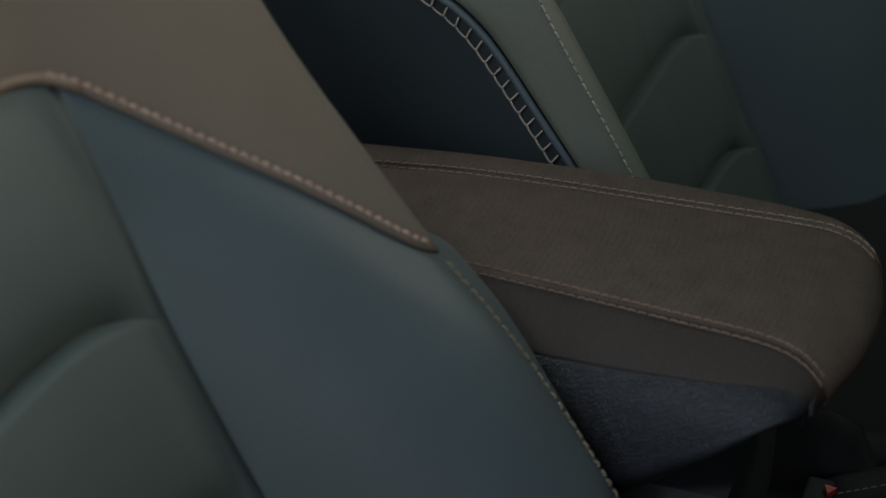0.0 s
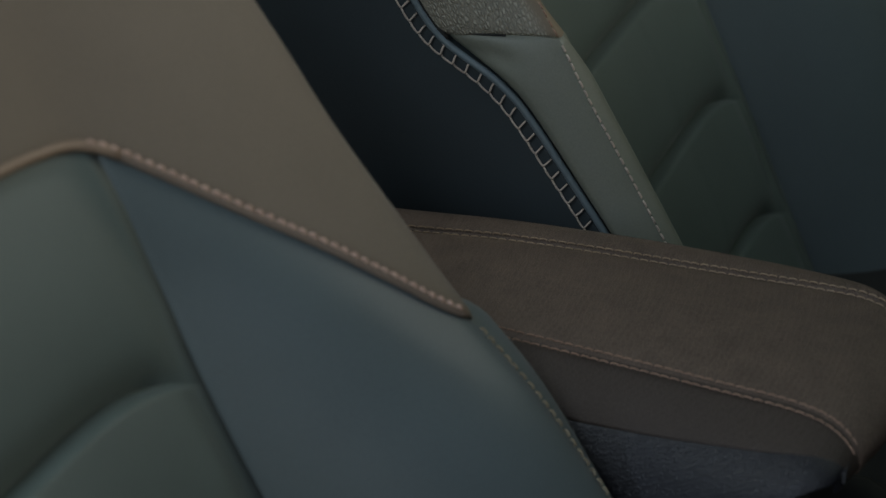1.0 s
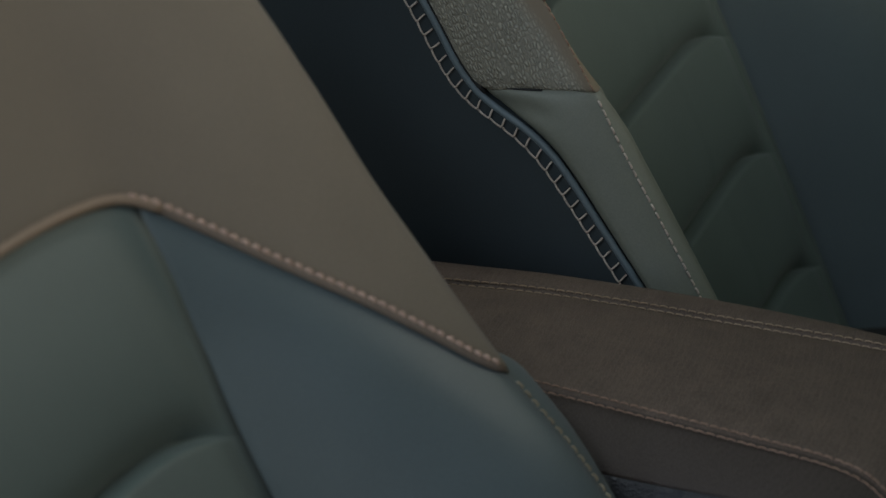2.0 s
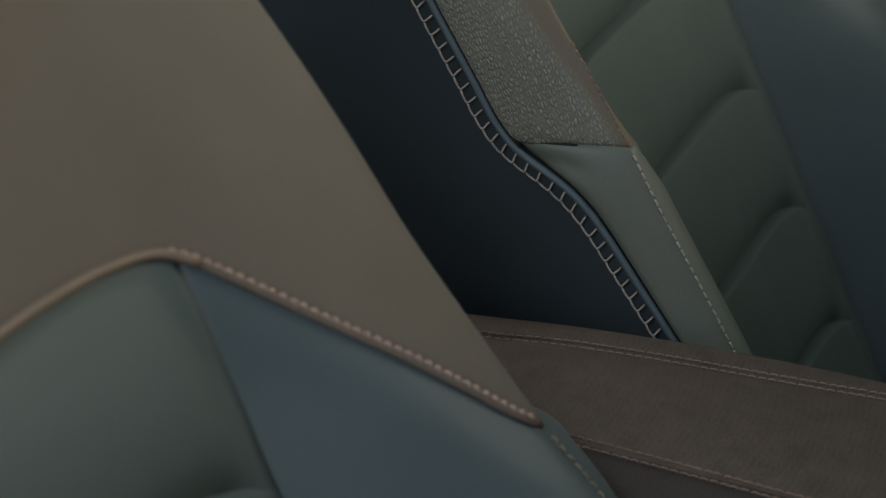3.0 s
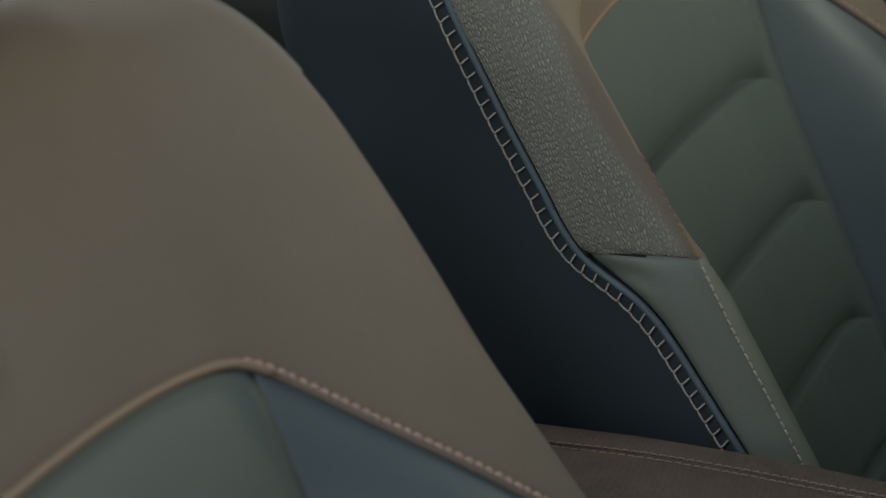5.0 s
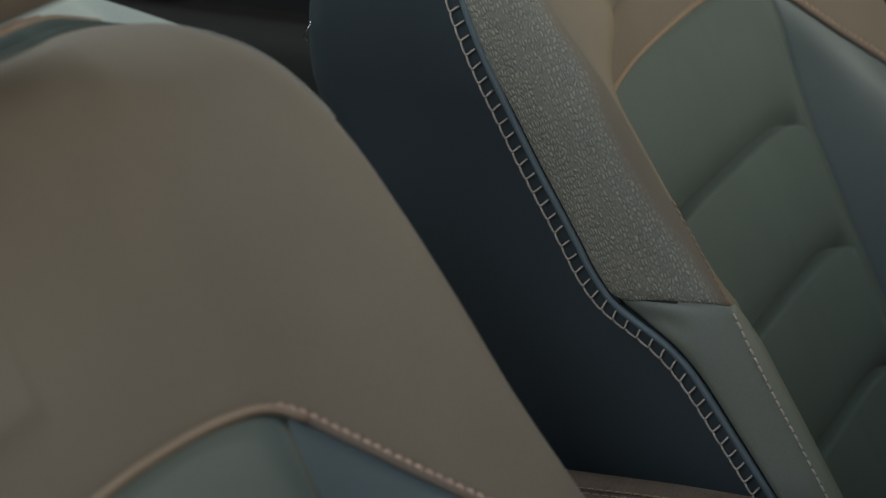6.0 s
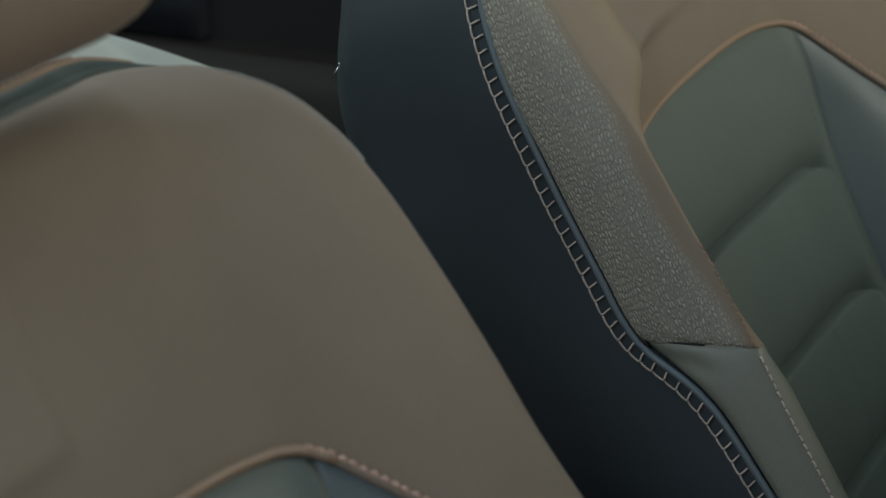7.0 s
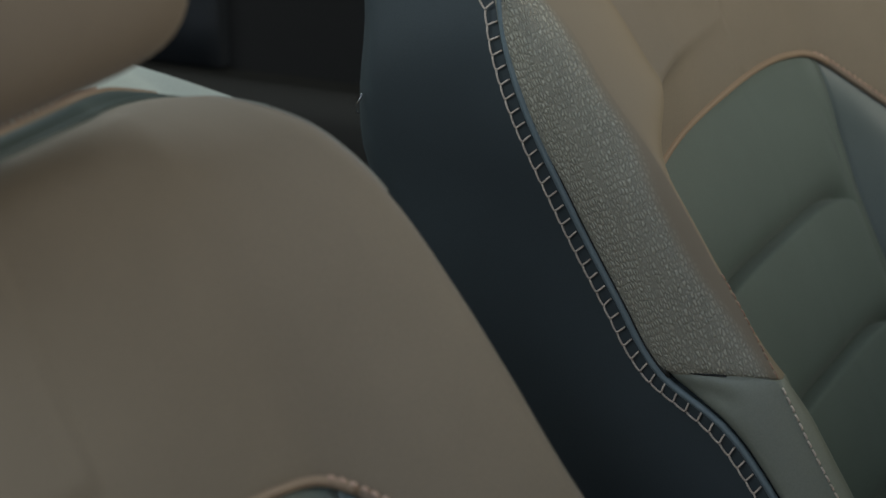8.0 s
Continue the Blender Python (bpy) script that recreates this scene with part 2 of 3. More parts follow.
pipe_n = smooth_of([(-0.50, 0.075), (-0.30, 0.055), (-0.22, 0.0405), (-0.18, 0.0332), (-0.150, 0.0275), (-0.137, 0.0242), (-0.1286, 0.0210), (-0.122, 0.0180), (-0.115, 0.0140), (-0.108, 0.0093), (-0.100, 0.0038), (-0.092, -0.0013), (-0.084, -0.0050), (-0.07, -0.0085), (-0.042, -0.011), (0.022, -0.0165), (0.107, -0.017), (0.125, -0.014), (0.145, -0.008), (0.165, -0.001), (0.2, 0.014)])
seam_out = smooth_of([(-0.0200, 0.0235), (0.0350, 0.0220), (0.0959, 0.0138), (0.1081, 0.0107), (0.1174, 0.0065), (0.1245, 0.0005), (0.1388, -0.0188), (0.1549, -0.0424), (0.1706, -0.0659), (0.1861, -0.0902), (0.2016, -0.1160), (0.2235, -0.1501), (0.2360, -0.1600)])


def at(y, s, n):
    """A place on the seat, from the seat's own origin on the floor under its middle."""
    return Vector((0, y, BASE_Z)) + S_UP * s + N_OUT * n


def fold_y(side, s):
    if side > 0:
        return FOLD[1] - 0.006 * ease(-s / 0.2) - 0.007 * (1 - ease(-s / 0.08))
    return FOLD[-1] - 0.012 * ease(-s / 0.2)


def seam_s(y):
    """Height of the tan seam that parts the upper cover from the lower one."""
    if y >= 0:
        return seam_out(y)
    if y > -FOLD[-1]:
        return 0.0235 - 0.018 * (y / FOLD[-1]) ** 4
    d = (-y - FOLD[-1]) / (CREST_Y[-1] - FOLD[-1])
    return 0.0055 + (TIP_S[-1] - 0.0055) * d


def top_s(y):
    side = 1 if y >= 0 else -1
    return 0.185 - (0.185 - S_TOP[side]) * (abs(y) / CREST_Y[side]) ** 8


def profile(y, s, k):
    """Height of the inner bolster: k = 0 rises steeply out of a sharp fold, k = 1 swells softly."""
    f, cy = fold_y(1, s) - 0.008 * k, CREST_Y[1]
    raw, w = (y - f) / (cy - f), 0.07 + 0.05 * k
    x = min((raw + math.sqrt(raw * raw + w * w)) / (1 + math.sqrt(1 + w * w)), 1.0)
    return crest_n[1](s) * (1 - (1 - x) ** (2.7 - 0.7 * k)) - 0.006 * max(0.0, (raw - 0.85) / 0.15) ** 2


def low_profile(y, s):
    """Steep out of the fold, flat towards the crest."""
    side = 1 if y >= 0 else -1
    if side > 0:
        return profile(y, s, 1 - ease((seam_s(y) - s) / 0.06))
    # a crest that rolls over inwards: rounder towards the cushion, and a long even slope near the top
    f, cy = fold_y(side, s), CREST_Y[side]
    x = min(max((abs(y) - f) / (cy - f), 0.0), 1.0)
    low, high = ease((-0.06 - s) / 0.09), ease((s - 0.01) / 0.06)
    a, radius, steep = -0.1 + 0.6 * low + 0.9 * high, 0.008 + 0.012 * low + 0.024 * high, 3.0 - 2.68 * high
    d = max(cy - abs(y), 0.0)
    turn = min(d, (a + steep) * radius)
    n = crest_n[side](s) - 0.006 + a * turn - turn * turn / (2 * radius) - steep * (d - turn)
    soft = 0.018 * ease((s + 0.005) / 0.04)
    top = max(crest_n[side](s) - 0.006, 0.012)
    n = (n + math.sqrt(n * n + soft * soft)) * top / (top + math.sqrt(top * top + soft * soft))
    return n * (1 - (1 - high) * (1 - ease(x / 0.35)))


def face_n(y, s, lower):
    if lower or y < 0:
        return low_profile(y, s)
    return profile(y, s, 1.0)


def tuck(d, depth=0.004, reach=0.006):
    return depth * math.exp(-max(d, 0) / reach)


CHANNEL_TOP, CHANNEL_PITCH = -0.086, 0.099


def channel_dip(y):
    lean = 0.04 * (y - 0.068)
    return lean + (0.026 * (y / FOLD[1]) ** 4 if y >= 0 else 0.022 * (y / FOLD[-1]) ** 6)


def channel_n(y, s):
    """Quilted cross channels of the middle panel: the foot of each rolls in under a crisp crease, the next starts proud below it."""
    pitch = CHANNEL_PITCH
    q = (CHANNEL_TOP - channel_dip(y) - s) / pitch
    f = q - math.floor(q) if q > 0 else 1 + q
    up, down = max(0.0, (1 - f) * pitch), (f * pitch if q > 0 else 1.0)
    roll = 0.0115 * math.exp(-(up / 0.009) ** 1.2)
    lip = 0.0115 * math.exp(-(down / 0.0018) ** 1.6)
    belly = 0.003 * math.sin(min(max(f, 0.0), 1.0) * math.pi)
    return belly - max(roll, lip)


def build_seat(yc, blanket):
    """One front seat; its Empty stands on the floor under the backrest."""
    seat = new("car_seat")
    seat.location = (0, yc, 0)
    back = -N_OUT

    def top_roll(d):
        """The cover bulges a little and then rolls back towards the seam along the top, d below it."""
        back_n = 0.026 * (1 - math.sqrt(max(0.0, 1 - (1 - d / 0.040) ** 2))) if d < 0.040 else 0.0
        return 0.007 * math.exp(-((d - 0.013) / 0.03) ** 2) - back_n

    def upper(u, v):
        cy = -CREST_Y[-1] + 0.046 + (CREST_Y[-1] - 0.046 + CREST_Y[1]) * u
        lo, hi = seam_s(cy), top_s(cy)
        s = lo + (hi - lo) * v
        n = face_n(cy, s, False) + 0.003
        n += top_roll(hi - s)
        n -= tuck(s - lo, 0.002, 0.003)
        return at(cy, s, n)
    cover = slab("upper_cover", upper, 120, 60, 0.03, back, M_UPPER, seat, "smooth taupe suede upper cover")

    # pale cord added along the shoulder as its rim highlight, not a sewn part
    cord("rim_light_cord", [upper(1.0, 0.78 + 0.22 * k / 40) - N_OUT * 0.0006 + Vector((0, 0.0006, 0)) for k in range(41)], 0.0011, M_RIM_LIGHT, cover, "thin pale cord drawn as the rim light on the corner")

    def crease(y, k):
        return max(CHANNEL_TOP - channel_dip(y) - k * CHANNEL_PITCH, S_LOW)

    def middle(u, v, k):
        y = -FOLD[-1] + (FOLD[-1] + FOLD[1]) * u
        side = 1 if y >= 0 else -1
        hi = seam_s(y)
        for _ in range(6):
            hi = seam_s(y * fold_y(side, hi) / FOLD[side])
        if k > 0:
            hi = crease(y * fold_y(side, CHANNEL_TOP - k * CHANNEL_PITCH) / FOLD[side], k - 1)
        lo = crease(y * fold_y(side, CHANNEL_TOP - k * CHANNEL_PITCH) / FOLD[side], k)
        s = hi + (lo - hi) * v
        y *= fold_y(side, s) / FOLD[side]
        e = min(fold_y(side, s) - abs(y), 0.05)
        n = channel_n(y, s) * ease(e / 0.03) - 0.006 * (1 - ease(e / 0.022)) * ease((hi - s - 0.02) / 0.10 if k == 0 and y > 0 else 1.0)
        n += low_profile(y, s) if y > 0 else 0.0
        return at(y, s, n)
    for k in range(5):
        slab("channel_panel", lambda u, v, k=k: middle(u, v, k), 64, 96, 0.03, back, M_GREEN, seat, "grey-green padded leather channel")

    for side in (1, -1):
        def bolster(u, v, side=side):
            y = side * (FOLD[side] + (CREST_Y[side] - FOLD[side]) * u)
            hi = TIP_S[-1] + 0.0005
            if side > 0:
                hi = seam_s(y)
                for _ in range(6):
                    f = fold_y(1, hi)
                    hi = seam_s(f + (CREST_Y[1] - f) * u)
            s = hi + (S_LOW - hi) * (v ** 1.8 if side > 0 else v)
            f = fold_y(side, s)
            y = side * (f + (CREST_Y[side] - f) * u)
            n = face_n(y, s, True) - 0.006 * math.exp(-u * 10) * ease((hi - s - 0.02) / 0.10) - (tuck(hi - s, 0.0013, 0.004) if side > 0 else 0.0)
            return at(y, s, n)
        slab("side_bolster", bolster, 30, 70, 0.03, back, M_BLUE_LIT if side > 0 else M_LIT_GREEN, seat, "grey-green leather side bolster with blue light in its colour" if side > 0 else "grey-green leather side bolster")

        # strip that wraps the bolster's outer edge, pebbled above the cross seam and smooth below it
        def wrap(s, x):
            cy, c, p = CREST_Y[side], crest_n[side](s) - 0.006, min(pipe_n(s), crest_n[side](s) - 0.022)
            w = x
            n = c + (p - c) * (w ** 1.12)
            y = cy + 0.014 * (ease((0.15 - s) / 0.04) if side > 0 else 1.0) * math.sin(min(w * 1.25, 1.0) * math.pi / 2) - 0.003 * max(0, w - 0.8) / 0.2
            if side > 0:
                # the near seat's edge swells out below the corner of the upper cover
                y += 0.016 * ease((TIP_S[1] + 0.022 - s) / 0.035) * (1 - 0.75 * ease((-0.19 - s) / 0.11)) * math.sin(min(w * 5.0, 1.0) * math.pi / 2)
            return at(side * y, s, n)

        hi_s, cut = top_s(CREST_Y[side]) - (0.028 if side > 0 else 0.0), TIP_S[side]

        over = 0.060 if side < 0 else 0.0

        def strip_up(u, v):
            k = 0.3 if over else 0.0
            s0 = cut + 0.029 * max(0.0, u - k) / (1 - k)
            s = s0 + (hi_s - s0) * v ** 1.5
            if u < k:
                y = side * (CREST_Y[side] - over * (1 - u / k))
                return at(y, s, low_profile(y, s) + (0.0046 + top_roll(max(top_s(y) - s, 0.0))) * ease((1 - u / k) * 1.5) - 0.0040 * ease((0.32 - u / k) / 0.3))
            u = (u - k) / (1 - k)
            p = wrap(s, u)
            return p - Vector((0, side, 0)) * (tuck(s - s0, 0.003, 0.003) + tuck((1 - u) * 0.08, 0.0065, 0.0030))

        def pebble_amount(u, v):
            k = 0.3 if over else 0.0
            w, s = (u - k) / (1 - k), cut + (hi_s - cut) * v ** 1.5
            return ease((w - 0.02 - 0.13 * ease((s - cut - 0.01) / 0.08) * (1 - ease((s - 0.0) / 0.06))) / 0.18)

        def strip_low(u, v):
            s0 = cut + 0.029 * u
            s = s0 + (S_LOW - s0) * v ** 1.8
            p = wrap(s, u)
            p -= Vector((0, side, 0)) * (0.0025 * math.exp(-((u - 0.80) / 0.22) ** 2 - ((s0 - s - 0.015) / 0.010) ** 2))
            return p - Vector((0, side, 0)) * (ease(u / 0.3) * tuck(s0 - s, 0.003, 0.003) + tuck((1 - u) * 0.08, 0.0060, 0.0028))
        pebbled = slab("edge_strip", strip_up, 60, 80, 0.006, (0, -side, 0) if side > 0 else -N_OUT, M_GRAIN, seat, "pebbled grey leather edge strip", pebble=pebble_amount)
        lower = slab("lower_edge_strip", strip_low, 24, 80, 0.012, (0, -side, 0), M_LIT_GREEN if side < 0 else M_BLUE_LIT, seat, "smooth grey-green leather edge strip")

        s_end = S_TOP[side] - (0.034 if side > 0 else 0.004)
        svals = [S_LOW + (s_end - S_LOW) * k / 160 for k in range(161)]
        rim = [wrap(s, 1.0) for s in svals]
        edge = cord("edge_piping", [p + Vector((0, side * 0.0012, 0)) - N_OUT * 0.0008 for p in rim], 0.0022, M_PIPE, seat, "blue-black leather edge piping")

        # thin black cords added where the groove and the cross seam lie in shade
        if side < 0:
            gap = [p + Vector((0, side * 0.0006, 0)) + N_OUT * 0.0020 for p, s in zip(rim, svals) if s > cut + 0.02]
            cord("groove_shade", gap, 0.0013, M_SHADE_LEATHER, edge, "black cord drawn as the groove's shade beside the piping")
            cord("seam_shade", [strip_low(0.48 + 0.50 * k / 40, 0.0) + Vector((0, side * 0.0009, 0)) for k in range(41)], 0.0007, M_SHADE_LEATHER, lower, "black cord drawn as the shade in the strip's cross seam")

        # dark side cheek behind the piping
        def cheek(u, v):
            s = S_LOW + (s_end - S_LOW) * v
            n0 = min(pipe_n(s), crest_n[side](s) - 0.022) - 0.0012
            n1 = -0.153 + 0.046 * ease((s - 0.08) / 0.12)
            n = n0 + (n1 - n0) * u
            y = CREST_Y[side] + 0.010 - 0.03 * max(0.0, (u - 0.75) / 0.25) ** 2 - 0.02 * ease((s - 0.13) / 0.1)
            return at(side * y, s, n)
        slab("side_cheek", cheek, 30, 60, 0.015, (0, -side, 0), M_SIDE, seat, "dark navy leather side cheek")

        if blanket == side:
            line = [wrap(s, 1.0) - N_OUT * 0.0112 + Vector((0, side * 0.001, 0)) for s in svals]
            row = resample(line, 0.0088)
            for k, (a, b) in enumerate(zip(row, row[1:])):
                d = (b - a).normalized()
                o = Vector((0, side, 0))
                across = d.cross(o).normalized()
                if across.dot(N_OUT) < 0:
                    across = -across
                top = a + across * 0.0066
                jig = random.uniform(-0.0003, 0.0003)
                pts = [b - d * 0.0004 - o * 0.0004, a + d * 0.0055 + o * 0.0005, a + d * 0.0022 + o * 0.0006, a + d * 0.0004 + across * 0.0003 + o * 0.0007, a + across * 0.0018 + o * 0.0010 + d * 0.0003, a + across * 0.0048 + o * 0.0010 + d * (0.0012 + jig), top - o * 0.0006 + d * (0.0016 + jig)]
                v, f = sweep(pts, 0.0006, 6, side=o)
                link_mesh("blanket_stitch", v, f, M_THREAD, edge)
        # stitches along the crest: cream below the cross seam, tan above it where the strip meets the upper cover
        if side > 0:
            low_line = []
            for k in range(81):
                t = S_LOW + (TIP_S[1] - S_LOW) * k / 80
                yy = CREST_Y[1] - 0.0015 - 0.008 * ease((TIP_S[1] - 0.02 - t) / 0.12)
                low_line.append(at(yy, t, low_profile(yy, t) + 0.0012))
            stitch_row("edge_stitching", low_line, 0.0057, 0.68, 0.00065, N_OUT + Vector((0, 0.1, 0)), M_DIMTHREAD, lower, "ochre dashed edge stitching")
        else:
            for s0, s1, thread, of, words in ((S_LOW, TIP_S[-1] + 0.003, M_THREAD, lower, "cream dashed edge stitching"),
                                              (TIP_S[-1] + 0.003, -0.035, M_TANTHREAD, pebbled, "tan dashed edge stitching")):
                line = []
                for k in range(121):
                    t = s0 + (s1 - s0) * k / 120
                    line.append(at(-CREST_Y[-1], t, crest_n[-1](t) - 0.006 + 0.0004))
                stitch_row("edge_stitching", line, 0.0057, 0.68, 0.00065 if of is lower else 0.0005, N_OUT + Vector((0, -1.0, 0)), thread, of, words)

    # tan piping and its stitches along the upper seam
    ys = [-CREST_Y[-1] + (CREST_Y[-1] + CREST_Y[1]) * k / 200 for k in range(201)]
    def seam_at(y, up, out):
        return at(y, seam_s(y) + up, face_n(y, seam_s(y), False) + out)
    cord("seam_piping", [seam_at(y, 0.001, 0.001) for y in ys if -0.205 < y < FOLD[1] + 0.002], 0.0026, M_TAN, seat, "tan leather piping along the seam")
    welt = cord("seam_piping", [seam_at(y, 0.0012, 0.0006) for y in ys if FOLD[1] - 0.004 < y < 0.231], 0.0023, M_WELT, seat, "taupe leather piping along the seam")
    stitch_row("seam_stitching", [seam_at(y, 0.0024, 0.0026) for y in ys if FOLD[1] - 0.010 < y < 0.229], 0.0056, 0.5, 0.0011, N_OUT, M_PINKTHREAD, welt, "pinkish tan thread stitching on the piping", slant=0.06)

    # rounded top of the backrest with its own seam
    def cap(y, v):
        yy = min(max(y, -CREST_Y[-1]), CREST_Y[1])
        s0, n0 = top_s(yy) - 0.001, face_n(yy, top_s(yy), False) - 0.0175
        fade = ease((y - 0.195) / 0.085)
        deep = 0.046 * (1 + 0.45 * ease((y - 0.08) / 0.10) - 1.35 * fade)
        w = min(v / 0.25, 1.0) * math.pi / 2
        full, band = 0.010 * (1 - 0.8 * fade), 0.010 * (1 - 0.8 * ease((y - 0.185) / 0.065))
        f = max(0.0, v - 0.25) / 0.75
        s, n = s0 + min(full, band) * math.sin(w) + max(0.0, full - band) * f, n0 - 0.010 * (1 - math.cos(w))
        s, n = s + deep * f * 0.92 - 0.03 * max(0.0, (f - 0.8) / 0.2) ** 2, n - deep * f * 0.75 - 0.02 * max(0.0, (f - 0.8) / 0.2)
        e = max(0.0, y - CREST_Y[1])
        return at(y, s - 0.03 * (e / 0.05) ** 1.5, n + 0.5 * e)
    y_cap = [-CREST_Y[-1] + (CREST_Y[-1] + CREST_Y[1] + 0.034) * k / 200 for k in range(201)]
    def cap_face(u, v):
        return cap(-CREST_Y[-1] + (CREST_Y[-1] + CREST_Y[1] + 0.034) * u, v)
    top = slab("top_cap", lambda u, v: cap_face(u, 0.25 + 0.75 * v), 100, 24, 0.03, -S_UP, M_LIT_TOP, seat, "grey-green leather top, lightened as if sunlit")
    slab("top_band", lambda u, v: cap_face(u, 0.25 * v), 100, 8, 0.02, -S_UP, M_BAND, seat, "dark grey-green leather band under the top")
    cord("top_piping", [cap(y, 0.23) + S_UP * 0.0002 for y in y_cap if y < 0.224], 0.0017, M_TAN, top, "tan leather piping along the top")
    stitch_row("top_stitching", [cap(y, 0.23) + S_UP * 0.0020 for y in y_cap if y < 0.19], 0.0056, 0.6, 0.0006, S_UP, M_TANTHREAD, top, "tan thread stitching along the top")
    lip = [cap(y, 0.02) - S_UP * 0.0012 * ease((y - 0.18) / 0.06) for y in y_cap if y < 0.242]
    cord("top_welt", lip, 0.0024, M_BAND, top, "dark grey-green leather welt under the top")

    # shell behind the covers
    def shell(u, v):
        y = (-0.245 + 0.485 * u) * (1 - 0.25 * ease((v - 0.88) / 0.12))
        s = S_LOW + (0.15 - S_LOW) * v
        return at(y, s, -0.125 - 0.02 * (1 - (2 * u - 1) ** 4) + 0.06 * ease((s - 0.1) / 0.09))
    slab("back_shell", shell, 40, 40, 0.03, N_OUT, M_SIDE, seat, "dark seat back shell")

    # headrest: a padded block on two posts
    verts, faces, nu, nv = [], [], 48, 32
    def sg(x, e):
        return math.copysign(abs(x) ** e, x)
    for j in range(nv + 1):
        b = -math.pi / 2 + math.pi * j / nv
        for i in range(nu):
            a = 2 * math.pi * i / nu
            y = 0.126 * sg(math.cos(b), 0.22) * sg(math.cos(a), 0.45)
            n = 0.055 * sg(math.cos(b), 0.34) * sg(math.sin(a), 0.55)
            s = 0.100 * sg(math.sin(b), 0.75)
            verts.append(at(y, 0.297 + s, 0.026 + n + 0.05 * s))
    for j in range(nv):
        for i in range(nu):
            k = (i + 1) % nu
            faces.append((j * nu + i, j * nu + k, (j + 1) * nu + k, (j + 1) * nu + i))
    rest = link_mesh("headrest", verts, faces, M_HEADREST, seat, "padded taupe headrest")
    for y in (-0.05, 0.05):
        cord("headrest_post", [at(y, 0.15, -0.035), at(y, 0.24, -0.02)], 0.006, M_CHROME, rest, "steel headrest post")

    # cushion and its plinth
    def cushion(u, v):
        y = -0.25 + 0.50 * u
        x = 0.10 + 0.50 * v
        a = abs(y)
        z = 0.275 + 0.03 * v + 0.05 * ease((a - 0.14) / 0.09) - 0.05 * max(0, (a - 0.22) / 0.03) ** 2 - 0.05 * max(0, (v - 0.85) / 0.15) ** 2
        return Vector((x, y, z))
    slab("cushion", cushion, 40, 40, 0.14, (0, 0, -1), M_SHADE_LEATHER, seat, "leather seat cushion darkened as footwell shade")
    v, f = [], []
    for z in (0.0, 0.20):
        for x, y in ((0.0, -0.2), (0.55, -0.2), (0.55, 0.2), (0.0, 0.2)):
            v.append((x, y, z))
    f = [(0, 1, 2, 3), (4, 5, 6, 7), (0, 1, 5, 4), (1, 2, 6, 5), (2, 3, 7, 6), (3, 0, 4, 7)]
    link_mesh("seat_base", v, f, M_BLACK, seat, "black seat base", smooth=False)
    return seat


near_seat = tagged(build_seat(-0.36, 0), "taupe and grey-green leather front seat with tan piping, beside the armrest", "car seat", "front seats")
far_seat = tagged(build_seat(0.36, -1), "taupe and grey-green leather front seat with blanket-stitched dark side", "car seat", "front seats")


